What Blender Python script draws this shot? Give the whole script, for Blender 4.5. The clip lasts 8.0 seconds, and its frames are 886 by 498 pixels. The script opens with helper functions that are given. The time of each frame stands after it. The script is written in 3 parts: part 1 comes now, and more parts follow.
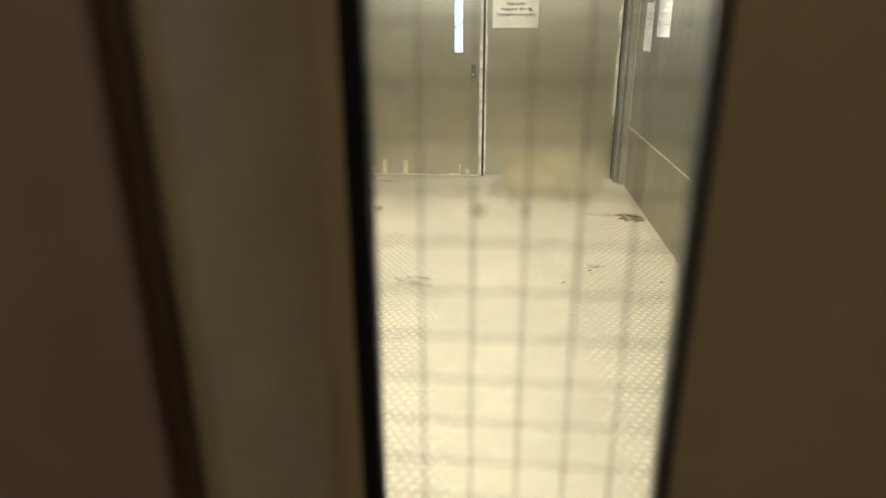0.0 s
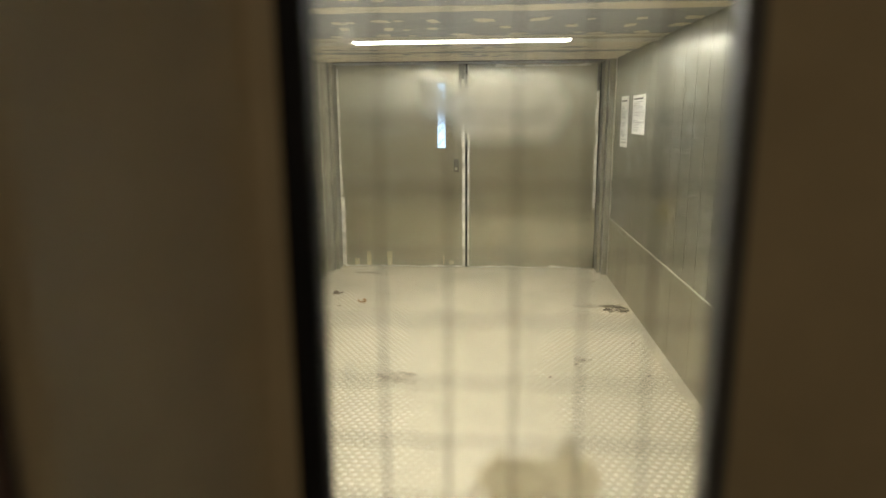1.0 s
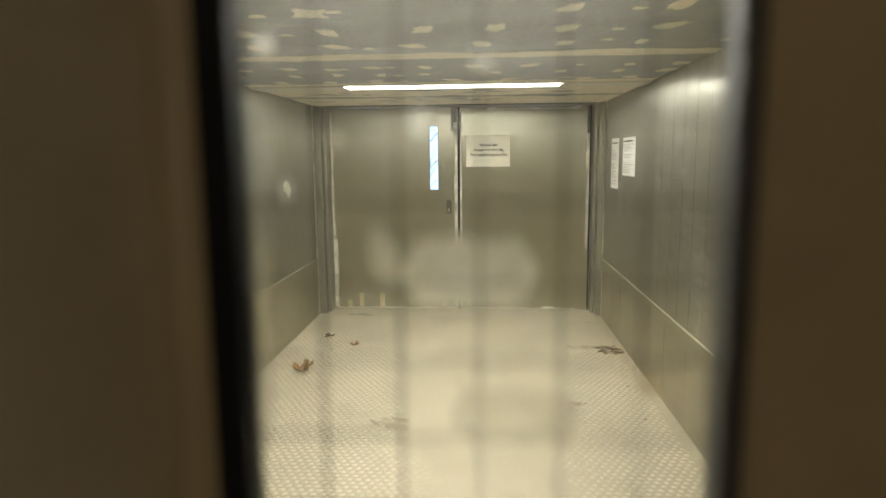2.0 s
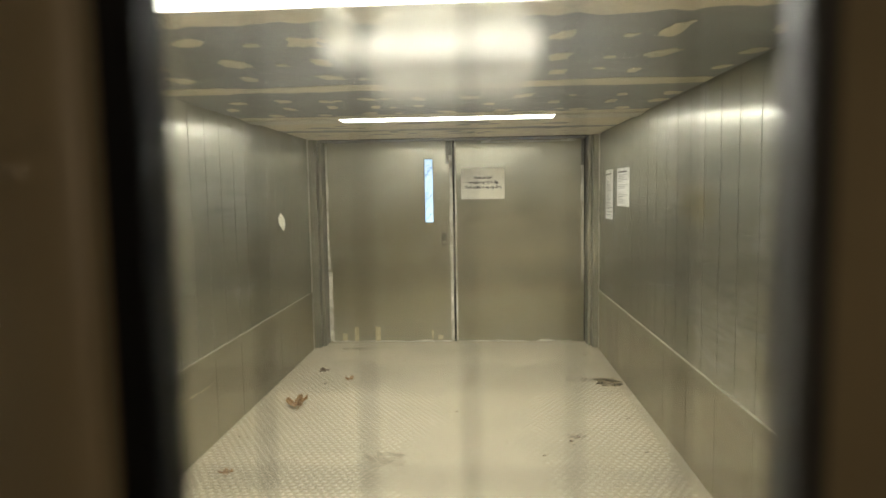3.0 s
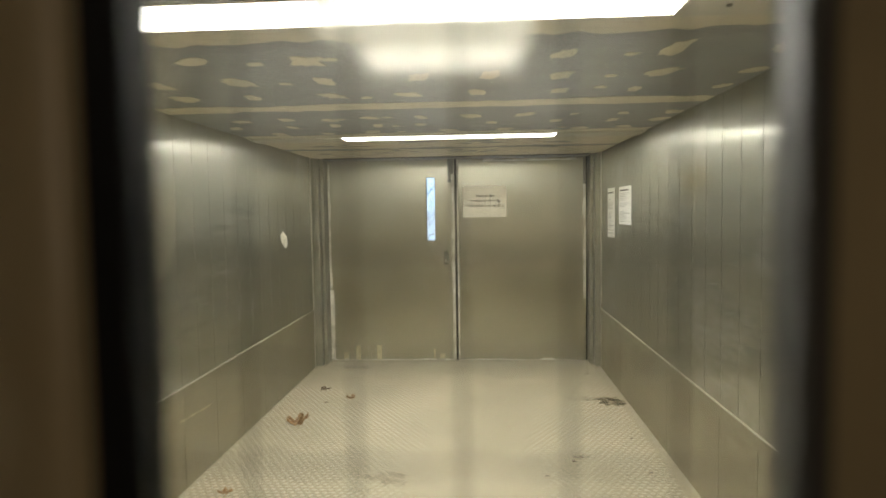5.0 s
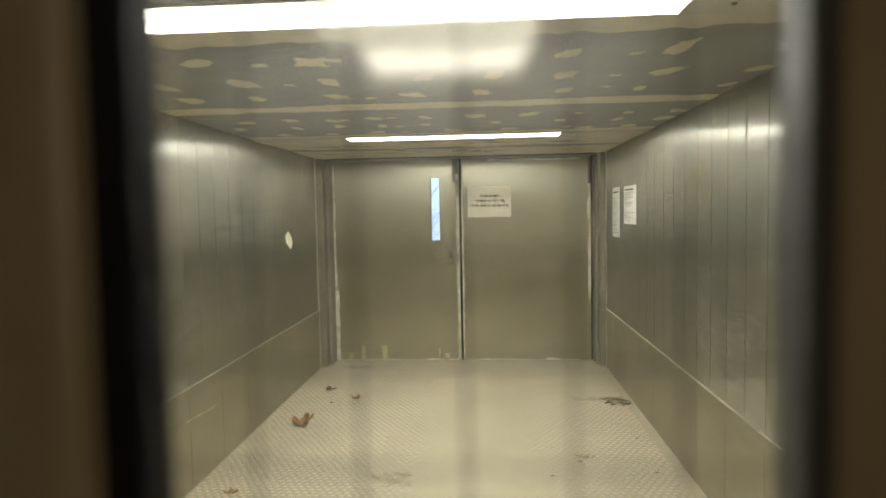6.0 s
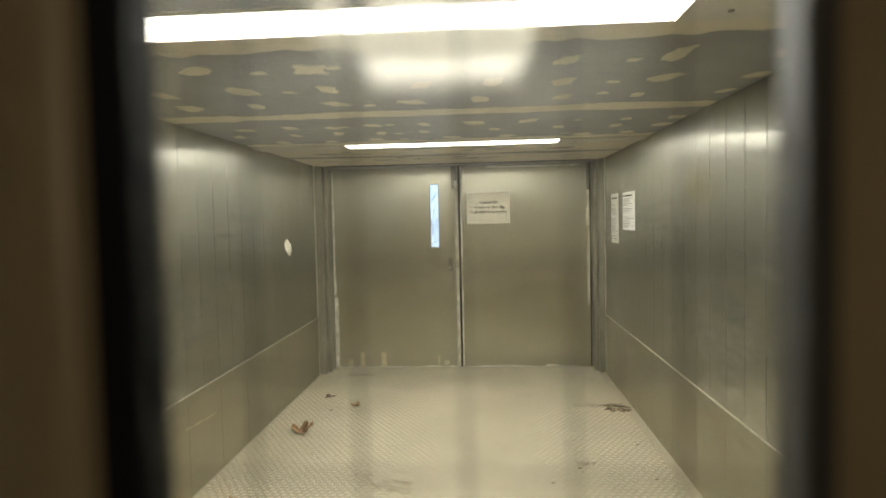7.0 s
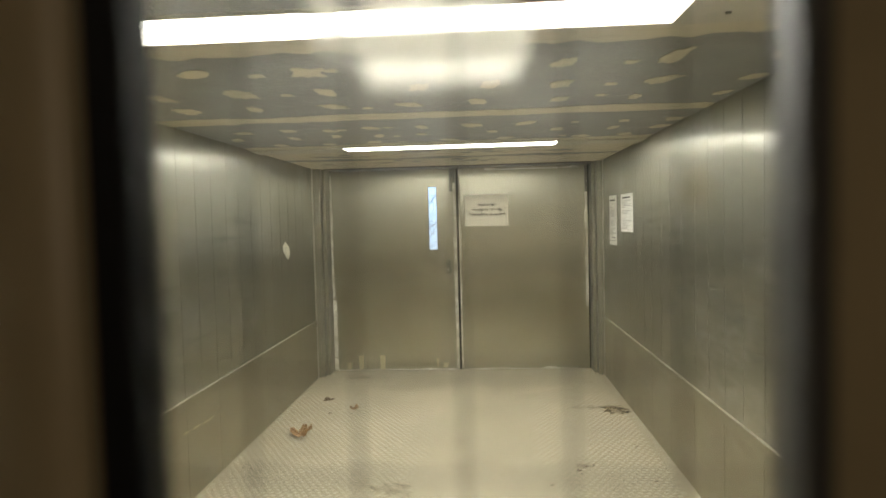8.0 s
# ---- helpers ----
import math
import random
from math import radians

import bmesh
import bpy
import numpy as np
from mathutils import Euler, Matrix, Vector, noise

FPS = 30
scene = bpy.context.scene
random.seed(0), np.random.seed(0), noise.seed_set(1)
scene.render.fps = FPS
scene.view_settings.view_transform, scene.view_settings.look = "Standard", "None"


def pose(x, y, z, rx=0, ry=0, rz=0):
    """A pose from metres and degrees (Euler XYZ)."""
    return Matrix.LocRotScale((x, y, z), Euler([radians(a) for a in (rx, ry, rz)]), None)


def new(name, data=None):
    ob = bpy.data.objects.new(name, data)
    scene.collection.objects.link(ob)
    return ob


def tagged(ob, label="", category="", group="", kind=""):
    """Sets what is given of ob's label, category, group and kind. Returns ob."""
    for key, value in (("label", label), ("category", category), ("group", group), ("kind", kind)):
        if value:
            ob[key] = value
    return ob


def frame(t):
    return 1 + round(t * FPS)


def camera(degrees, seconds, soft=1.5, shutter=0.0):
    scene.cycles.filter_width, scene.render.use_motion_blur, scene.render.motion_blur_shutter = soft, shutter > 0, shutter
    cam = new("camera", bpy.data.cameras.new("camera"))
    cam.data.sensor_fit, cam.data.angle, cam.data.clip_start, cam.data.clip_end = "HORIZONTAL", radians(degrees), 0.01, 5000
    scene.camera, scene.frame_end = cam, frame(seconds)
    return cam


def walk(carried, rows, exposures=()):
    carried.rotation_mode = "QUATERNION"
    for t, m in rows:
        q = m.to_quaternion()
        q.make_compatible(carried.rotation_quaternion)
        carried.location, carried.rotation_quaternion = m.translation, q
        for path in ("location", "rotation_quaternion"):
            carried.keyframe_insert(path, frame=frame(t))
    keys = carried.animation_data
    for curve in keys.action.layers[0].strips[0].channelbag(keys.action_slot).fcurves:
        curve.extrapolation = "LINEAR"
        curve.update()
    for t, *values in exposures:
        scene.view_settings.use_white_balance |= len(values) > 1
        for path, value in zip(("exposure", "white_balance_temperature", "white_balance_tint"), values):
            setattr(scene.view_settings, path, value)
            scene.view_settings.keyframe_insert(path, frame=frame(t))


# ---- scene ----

# ---------------------------------------------------------------- camera
cam = camera(69.58, 8.0)
cam.data.dof.use_dof = True
cam.data.dof.focus_distance = 4.0
cam.data.dof.aperture_fstop = 6.5
cam.data.dof.aperture_ratio = 1.3
PATH = [
    (0.0, -0.0081, -0.1455, 1.4729, -19.51, 0.28, 5.71),
    (0.5, -0.0125, -0.1212, 1.4935, -15.34, 0.21, 6.32),
    (1.0, -0.0078, -0.1163, 1.5109, -11.73, 0.35, 4.26),
    (1.5, -0.0043, -0.1085, 1.5087, -11.65, 0.57, 4.79),
    (2.0, -0.0025, -0.0980, 1.5302, -8.24, 0.54, 3.65),
    (2.2, -0.0019, -0.0925, 1.5380, -6.90, 0.83, 3.24),
    (3.3, -0.0018, -0.0740, 1.4858, -4.30, 0.95, 3.24),
    (3.5, -0.0016, -0.0740, 1.4883, -3.59, 0.86, 3.26),
    (4.0, -0.0013, -0.0739, 1.4896, -3.17, 0.88, 3.11),
    (4.5, -0.0008, -0.0737, 1.4899, -3.34, 0.85, 3.20),
    (6.0, -0.0005, -0.0739, 1.4908, -3.35, 1.07, 3.83),
    (6.5, -0.0005, -0.0740, 1.4908, -3.09, 1.17, 3.83),
    (7.0, -0.0005, -0.0740, 1.4909, -2.75, 1.27, 3.74),
    (7.5, -0.0006, -0.0741, 1.4908, -2.58, 1.30, 3.58),
    (8.0, -0.0004, -0.0740, 1.4907, -2.53, 1.45, 3.59),
]
walk(cam, [(t, pose(x, y, z, 90 + p, r, w)) for t, x, y, z, p, r, w in PATH],
     exposures=[(0.0, 0.58), (0.5, 0.42), (1.0, 0.33), (2.0, 0.3), (2.3, 0.3), (3.2, 0.06), (5.0, 0.05), (8.0, 0.03)])

# ---------------------------------------------------------------- light
world = bpy.data.worlds.new("world")
scene.world = world
world.use_nodes = True
wn = world.node_tree.nodes
sky = wn.new("ShaderNodeTexSky")
sky.sky_type, sky.sun_disc = "NISHITA", False
sky.sun_elevation, sky.sun_rotation = radians(20), radians(120)
world.node_tree.links.new(sky.outputs[0], wn["Background"].inputs[0])
wn["Background"].inputs[1].default_value = 0.12

TUBE = 50.0          # glow of the lift's two light panels

# ---------------------------------------------------------------- plan
WL, WR = -1.626, 1.118       # side walls of the car
H = 2.020                    # ceiling
D = 6.215                    # inner face of the far doors
END = 5.97                   # where the side walls stop
FRONT = 0.10                 # front edge of the car
GX, GZ, CELL = -0.0031, 1.4482, 0.0125   # wire mesh of the glass
GL, GR = -0.0395, 0.0330     # clear glass, left and right
GB, GT = 1.205, 1.830        # clear glass, bottom and top
LAMPS = ((1.50, 1.735), (4.335, 4.575))  # light panels, from y to y
LIT = (-0.965, 0.520)        # their lit length


# ---------------------------------------------------------------- materials
def mat(name, base, rough=0.5, metal=0.0, grain=0.0, scale=40.0, stretch=(1, 1, 1), blotch=0.0, blotch_scale=3.0,
        bump=0.0, tint=None, spread=0.0, scuff=0.0, brush=None, vary=0.04, aniso=0.8, polish=None):
    """A surface with fine grain, broad blotches and a little relief, in object metres."""
    m = bpy.data.materials.new(name)
    m.use_nodes = True
    n, l = m.node_tree.nodes, m.node_tree.links
    b = n["Principled BSDF"]
    b.inputs["Metallic"].default_value = metal
    geo = n.new("ShaderNodeNewGeometry")
    mp = n.new("ShaderNodeMapping")
    mp.inputs["Scale"].default_value = stretch
    l.new(geo.outputs["Position"], mp.inputs["Vector"])
    fine = n.new("ShaderNodeTexNoise")
    fine.inputs["Scale"].default_value, fine.inputs["Detail"].default_value = scale, 6
    l.new(mp.outputs[0], fine.inputs["Vector"])
    broad = n.new("ShaderNodeTexNoise")
    broad.inputs["Scale"].default_value, broad.inputs["Detail"].default_value = blotch_scale, 5
    l.new(geo.outputs["Position"], broad.inputs["Vector"])
    ramp = n.new("ShaderNodeMapRange")
    ramp.inputs["From Min"].default_value, ramp.inputs["From Max"].default_value = 0.35, 0.65
    l.new(broad.outputs["Fac"], ramp.inputs["Value"])
    first = n.new("ShaderNodeMix")
    first.data_type = "RGBA"
    dark = tint or tuple(c * 0.6 for c in base)
    first.inputs["A"].default_value, first.inputs["B"].default_value = (*base, 1), (*dark, 1)
    k = n.new("ShaderNodeMath")
    k.operation, k.inputs[1].default_value = "MULTIPLY", blotch
    l.new(ramp.outputs[0], k.inputs[0])
    l.new(k.outputs[0], first.inputs["Factor"])
    hsv = n.new("ShaderNodeHueSaturation")
    l.new(first.outputs["Result"], hsv.inputs["Color"])
    val = n.new("ShaderNodeMapRange")
    val.inputs["From Min"].default_value, val.inputs["From Max"].default_value = 0.3, 0.7
    val.inputs["To Min"].default_value, val.inputs["To Max"].default_value = 1 - grain, 1 + grain
    l.new(fine.outputs["Fac"], val.inputs["Value"])
    last = val.outputs[0]
    if spread:
        info = n.new("ShaderNodeObjectInfo")
        r = n.new("ShaderNodeMapRange")
        r.inputs["To Min"].default_value, r.inputs["To Max"].default_value = 1 - spread, 1 + spread
        l.new(info.outputs["Random"], r.inputs["Value"])
        mu = n.new("ShaderNodeMath")
        mu.operation = "MULTIPLY"
        l.new(last, mu.inputs[0])
        l.new(r.outputs[0], mu.inputs[1])
        last = mu.outputs[0]
    l.new(last, hsv.inputs["Value"])
    l.new(hsv.outputs[0], b.inputs["Base Color"])
    ro = n.new("ShaderNodeMapRange")
    ro.inputs["From Min"].default_value, ro.inputs["From Max"].default_value = 0.3, 0.7
    ro.inputs["To Min"].default_value, ro.inputs["To Max"].default_value = max(0.02, rough - vary), min(1, rough + vary)
    l.new(fine.outputs["Fac"], ro.inputs["Value"])
    l.new(ro.outputs[0], b.inputs["Roughness"])
    if brush:
        way = n.new("ShaderNodeCombineXYZ")
        for i in range(3):
            way.inputs[i].default_value = brush[i]
        l.new(way.outputs[0], b.inputs["Tangent"])
        b.inputs["Anisotropic"].default_value = aniso
    if scuff:
        mp2, sc = n.new("ShaderNodeMapping"), n.new("ShaderNodeTexNoise")
        mp2.inputs["Scale"].default_value = (1.0, 1.0, 3.2)
        sc.inputs["Scale"].default_value, sc.inputs["Detail"].default_value, sc.inputs["Roughness"].default_value = 4.5, 15, 0.84
        l.new(geo.outputs["Position"], mp2.inputs["Vector"])
        l.new(mp2.outputs[0], sc.inputs["Vector"])
        sr = n.new("ShaderNodeMapRange")
        sr.inputs["From Min"].default_value, sr.inputs["From Max"].default_value, sr.inputs["To Max"].default_value = 0.44, 0.66, scuff
        where, mask, smear = n.new("ShaderNodeTexNoise"), n.new("ShaderNodeMapRange"), n.new("ShaderNodeMath")
        where.inputs["Scale"].default_value, where.inputs["Detail"].default_value = 1.3, 3
        l.new(geo.outputs["Position"], where.inputs["Vector"])
        mask.inputs["From Min"].default_value, mask.inputs["From Max"].default_value, mask.inputs["To Min"].default_value = 0.46, 0.60, 0.45
        l.new(where.outputs["Fac"], mask.inputs["Value"])
        smear.operation = "MULTIPLY"
        l.new(sc.outputs["Fac"], smear.inputs[0])
        l.new(mask.outputs[0], smear.inputs[1])
        l.new(smear.outputs[0], sr.inputs["Value"])
        wear, add = n.new("ShaderNodeMix"), n.new("ShaderNodeMath")
        wear.data_type = "RGBA"
        wear.inputs["B"].default_value = (0.80, 0.81, 0.78, 1)
        dull = n.new("ShaderNodeMapRange")
        dull.inputs["To Min"].default_value, dull.inputs["To Max"].default_value = metal, metal - 0.45
        l.new(sr.outputs[0], dull.inputs["Value"])
        l.new(dull.outputs[0], b.inputs["Metallic"])
        l.new(sr.outputs[0], wear.inputs["Factor"])
        l.new(hsv.outputs[0], wear.inputs["A"])
        l.new(wear.outputs["Result"], b.inputs["Base Color"])
        add.operation, add.inputs[2].default_value = "MULTIPLY_ADD", 0.0
        add.inputs[1].default_value = 0.05
        l.new(sr.outputs[0], add.inputs[0])
        l.new(ro.outputs[0], add.inputs[2])
        l.new(add.outputs[0], b.inputs["Roughness"])
    if polish:
        share, fine_rough, stretch_by = polish
        gloss, both = n.new("ShaderNodeBsdfPrincipled"), n.new("ShaderNodeMixShader")
        gloss.inputs["Metallic"].default_value, gloss.inputs["Roughness"].default_value = metal, fine_rough
        l.new(b.inputs["Base Color"].links[0].from_socket, gloss.inputs["Base Color"])
        both.inputs[0].default_value = share
        if brush:
            l.new(way.outputs[0], gloss.inputs["Tangent"])
            gloss.inputs["Anisotropic"].default_value = stretch_by
        l.new(b.outputs[0], both.inputs[1])
        l.new(gloss.outputs[0], both.inputs[2])
        l.new(both.outputs[0], n["Material Output"].inputs[0])
    if bump:
        bp = n.new("ShaderNodeBump")
        bp.inputs["Strength"].default_value, bp.inputs["Distance"].default_value = bump, 0.001
        l.new(fine.outputs["Fac"], bp.inputs["Height"])
        l.new(bp.outputs[0], b.inputs["Normal"])
    return m


def glow(name, colour, strength):
    m = bpy.data.materials.new(name)
    m.use_nodes = True
    b = m.node_tree.nodes["Principled BSDF"]
    b.inputs["Base Color"].default_value = (0.8, 0.8, 0.78, 1)
    b.inputs["Emission Color"].default_value = (*colour, 1)
    b.inputs["Emission Strength"].default_value = strength
    return m


def glass(name):
    m = bpy.data.materials.new(name)
    m.use_nodes = True
    b = m.node_tree.nodes["Principled BSDF"]
    b.inputs["Base Color"].default_value = (0.97, 0.98, 0.96, 1)
    b.inputs["Transmission Weight"].default_value = 1.0
    b.inputs["Roughness"].default_value = 0.0
    b.inputs["IOR"].default_value = 1.45
    return m


def residue(name, colour, cover, forward=0.35, rough=0.45, scale=420, least=0.45, through_share=0.75):
    """Thin dried paper, paint or grime on the glass: scatters light back, on and strongly forward, with pinholes."""
    m = bpy.data.materials.new(name)
    m.use_nodes = True
    n, l = m.node_tree.nodes, m.node_tree.links
    out = n["Material Output"]
    n.remove(n["Principled BSDF"])
    d, t, mix = n.new("ShaderNodeBsdfDiffuse"), n.new("ShaderNodeBsdfTranslucent"), n.new("ShaderNodeMixShader")
    fwd, mix3 = n.new("ShaderNodeBsdfRefraction"), n.new("ShaderNodeMixShader")
    clear, mix2 = n.new("ShaderNodeBsdfTransparent"), n.new("ShaderNodeMixShader")
    geo, nz, r = n.new("ShaderNodeNewGeometry"), n.new("ShaderNodeTexNoise"), n.new("ShaderNodeMapRange")
    d.inputs[0].default_value = t.inputs[0].default_value = fwd.inputs[0].default_value = (*colour, 1)
    fwd.inputs["Roughness"].default_value, fwd.inputs["IOR"].default_value = rough, 1.35
    mix.inputs[0].default_value, mix3.inputs[0].default_value = through_share, forward
    nz.inputs["Scale"].default_value, nz.inputs["Detail"].default_value = scale, 5
    r.inputs["From Min"].default_value, r.inputs["From Max"].default_value = 0.35, 0.6
    r.inputs["To Min"].default_value, r.inputs["To Max"].default_value = cover * least, cover
    l.new(geo.outputs["Position"], nz.inputs["Vector"])
    l.new(nz.outputs["Fac"], r.inputs["Value"])
    l.new(d.outputs[0], mix.inputs[1])
    l.new(t.outputs[0], mix.inputs[2])
    l.new(mix.outputs[0], mix3.inputs[1])
    l.new(fwd.outputs[0], mix3.inputs[2])
    l.new(clear.outputs[0], mix2.inputs[1])
    l.new(mix3.outputs[0], mix2.inputs[2])
    l.new(r.outputs[0], mix2.inputs[0])
    l.new(mix2.outputs[0], out.inputs[0])
    return m


STEEL = mat("brushed_steel", (0.46, 0.455, 0.395), 0.42, 1.0, 0.03, 60, (0.1, 0.1, 8), 0.45, 2.2, 0.0,
            tint=(0.385, 0.378, 0.32), spread=0.04, scuff=0.5, brush=(0, 1, 0), vary=0.01, aniso=0.7, polish=(0.42, 0.22, 1.0))
DOOR_STEEL = mat("dull_door_steel", (0.425, 0.41, 0.33), 0.36, 1.0, 0.015, 60, (0.1, 0.1, 8), 0.5, 2.0, 0.0,
                 tint=(0.37, 0.352, 0.272), scuff=0.12, brush=(1, 0, 0), vary=0.01, aniso=0.75, polish=(0.15, 0.20, 0.9))
GUARD_STEEL = mat("dull_guard_steel", (0.40, 0.375, 0.295), 0.46, 1.0, 0.03, 60, (0.1, 0.1, 8), 0.5, 2.6, 0.0,
                  tint=(0.31, 0.287, 0.22), spread=0.05, scuff=0.15, brush=(0, 1, 0), vary=0.01, aniso=0.6)
TRIM_STEEL = mat("trim_steel", (0.62, 0.60, 0.52), 0.3, 1.0, 0.08, 60, (1, 1, 0.1), 0.3, 6.0)
FRAME_STEEL = mat("frame_steel", (0.38, 0.37, 0.31), 0.42, 0.9, 0.05, 60, (1, 1, 0.2), 0.3, 4.0)
# Paler than the rail: the highlight on its top edge as a colour.
LIT_RAIL = mat("lit_rail_edge", (0.52, 0.49, 0.41), 0.45, 0.85, 0.25, 40, (1, 0.3, 1), 0.5, 5.0, tint=(0.45, 0.42, 0.34))
BEAD = mat("grey_bead_paint", (0.15, 0.148, 0.135), 0.7, 0.0, 0.05, 200)
SEAL = mat("brown_seal", (0.07, 0.04, 0.025), 0.6, 0.0, 0.1, 200)
FIXTURE = mat("fixture_paint", (0.55, 0.52, 0.44), 0.45, 0.0, 0.05, 60, (1, 1, 1), 0.2, 8.0)
# Pale, so the edge highlights of the panel seams come from its colour.
BACK = mat("joint_glint_backing", (0.62, 0.60, 0.51), 0.6, 0.25, 0.05, 60, (1, 1, 0.3), 0.3, 5.0)
PLATE = mat("tread_plate", (0.475, 0.425, 0.315), 0.55, 0.35, 0.12, 90, (1, 1, 1), 0.6, 1.6, 0.1, tint=(0.40, 0.36, 0.26))
# Bumps paler than the plate: wear, plus specular glints put into the colour.
TREAD = mat("tread_bump", (0.64, 0.585, 0.455), 0.42, 0.4, 0.10, 60, (1, 1, 1), 0.6, 1.6, 0.0, tint=(0.46, 0.42, 0.31))
TREAD_DULL = mat("tread_bump_dull", (0.585, 0.535, 0.41), 0.46, 0.4, 0.10, 60, (1, 1, 1), 0.6, 1.6, 0.0, tint=(0.44, 0.40, 0.30))
TREAD_WORN = mat("tread_bump_worn", (0.525, 0.475, 0.355), 0.5, 0.4, 0.10, 60, (1, 1, 1), 0.6, 1.6, 0.0, tint=(0.42, 0.38, 0.28))
CEIL_DARK = mat("ceiling_grey_paint", (0.235, 0.246, 0.250), 0.5, 0, 0.10, 25, (1, 1, 1), 0.4, 4.0, 0.05)
CEIL_PALE = mat("ceiling_filler", (0.66, 0.60, 0.46), 0.65, 0, 0.07, 60, (1, 1, 1), 0.3, 6.0, 0.1)
LANDING_PAINT = mat("landing_door_paint", (0.42, 0.342, 0.205), 0.42, 0, 0.03, 90, (1, 1, 1), 0.25, 14.0, 0.06)
JAMB_PAINT = mat("landing_frame_paint", (0.33, 0.245, 0.21), 0.5, 0, 0.05, 80, (1, 1, 1), 0.3, 18.0, 0.06)
PLASTER = mat("landing_plaster", (0.55, 0.48, 0.36), 0.8, 0, 0.06, 50, (1, 1, 1), 0.3, 3.0, 0.1)
CONCRETE = mat("landing_concrete", (0.28, 0.26, 0.23), 0.8, 0, 0.1, 40, (1, 1, 1), 0.4, 2.0, 0.1)
RUBBER = mat("black_rubber", (0.012, 0.012, 0.012), 0.55, 0, 0.1, 200)
# Greyer copy of the black rubber: the lift's light is in its colour.
LIT_RUBBER = mat("lit_side_rubber", (0.085, 0.083, 0.075), 0.5, 0, 0.15, 200, (1, 1, 0.2), 0.4, 30.0)
WIRE = mat("glass_wire", (0.05, 0.05, 0.045), 0.5, 0.3, 0.1, 200)
for dull in (RUBBER, BEAD):
    dull.node_tree.nodes["Principled BSDF"].inputs["Specular IOR Level"].default_value = 0.12
PAPER = mat("white_paper", (0.78, 0.77, 0.74), 0.6, 0, 0.02, 60, (1, 1, 1), 0.1, 8.0)
OLD_PAPER = mat("yellowed_paper", (0.89, 0.86, 0.75), 0.55, 0, 0.02, 60, (1, 1, 1), 0.2, 8.0, tint=(0.72, 0.68, 0.55))
INK = mat("ink", (0.03, 0.03, 0.035), 0.7)
INK_GREY = mat("grey_ink", (0.25, 0.25, 0.26), 0.7)
WORN_WHITE = mat("worn_white_edge", (0.78, 0.76, 0.67), 0.6, 0.0, 0.12, 60, (1, 1, 1), 0.8, 10.0, 0.2, tint=(0.30, 0.28, 0.22))
DARK_METAL = mat("dark_metal", (0.16, 0.155, 0.135), 0.45, 0.7, 0.1, 60)
TAPE = mat("old_tape", (0.60, 0.54, 0.37), 0.6, 0, 0.1, 60, (1, 1, 1), 0.4, 20.0)
LEAF = mat("dry_leaf", (0.42, 0.26, 0.115), 0.7, 0, 0.25, 90, (1, 1, 1), 0.6, 30.0, 0.3, tint=(0.12, 0.06, 0.025))
LEAF_DARK = mat("dark_dry_leaf", (0.11, 0.07, 0.035), 0.7, 0, 0.25, 90, (1, 1, 1), 0.5, 30.0, 0.3)
BARK = mat("bark", (0.20, 0.19, 0.18), 0.9)
TUBE_GLOW = glow("light_panel_glow", (1.0, 0.975, 0.88), TUBE)
LANDING_GLOW = glow("landing_lamp_glow", (1.0, 0.84, 0.64), 9.8)
SKY_GLOW = glow("sky_glow", (0.46, 0.69, 1.0), 1.7)
GLASS = glass("clear_glass")
PAPER_REST = residue("paper_residue", (0.95, 0.94, 0.88), 0.70, 0.68, 0.30, least=0.8)
FAINT_REST = residue("thin_paper_residue", (0.68, 0.62, 0.46), 0.16, 0.12, 0.4, least=0.7)
BROWN_REST = residue("brown_paper_residue", (0.66, 0.585, 0.41), 0.64, 0.22, least=0.7)
SPECK = residue("paint_specks", (0.88, 0.87, 0.82), 0.5, 0.3)
GRIME = residue("glass_grime", (0.85, 0.85, 0.82), 0.05, 0.5, 0.5, 130, 0.5)
BROWN_SPOT = residue("brown_spot", (0.35, 0.20, 0.06), 0.7)
YELLOW_SPOT = residue("yellow_spot", (0.80, 0.60, 0.18), 0.22)
WET = residue("floor_dirt", (0.30, 0.215, 0.10), 0.5, 0.0, 0.5, 16, 0.15)
SMEAR = residue("wall_smear", (0.62, 0.62, 0.56), 0.075, 0.0, 0.5, 40, 0.0, 0.0)
SCRATCH = residue("wall_scratch", (0.70, 0.69, 0.61), 0.09, 0.0, 0.5, 40, 0.2, 0.0)
DUST = residue("floor_dust", (0.30, 0.27, 0.20), 0.13, 0.0, 0.5, 14, 0.0)


# ---------------------------------------------------------------- mesh helpers
def box(bm, x0, x1, y0, y1, z0, z1, bevel=0.0, segments=1):
    c = Vector(((x0 + x1) / 2, (y0 + y1) / 2, (z0 + z1) / 2))
    r = bmesh.ops.create_cube(bm, size=1.0, matrix=Matrix.Translation(c) @ Matrix.Diagonal((x1 - x0, y1 - y0, z1 - z0, 1)))
    if bevel:
        edges = {e for v in r["verts"] for e in v.link_edges}
        bmesh.ops.bevel(bm, geom=list(edges), offset=bevel, segments=segments, affect="EDGES", profile=0.5)


def boxes(*rows, bevel=0.0):
    bm = bmesh.new()
    for r in rows:
        box(bm, *r, bevel=bevel)
    return bm


def thing(name, at, label, category, group="", kind=""):
    e = new(name)
    e.location = at
    e.empty_display_size = 0.05
    return tagged(e, label, category, group, kind)


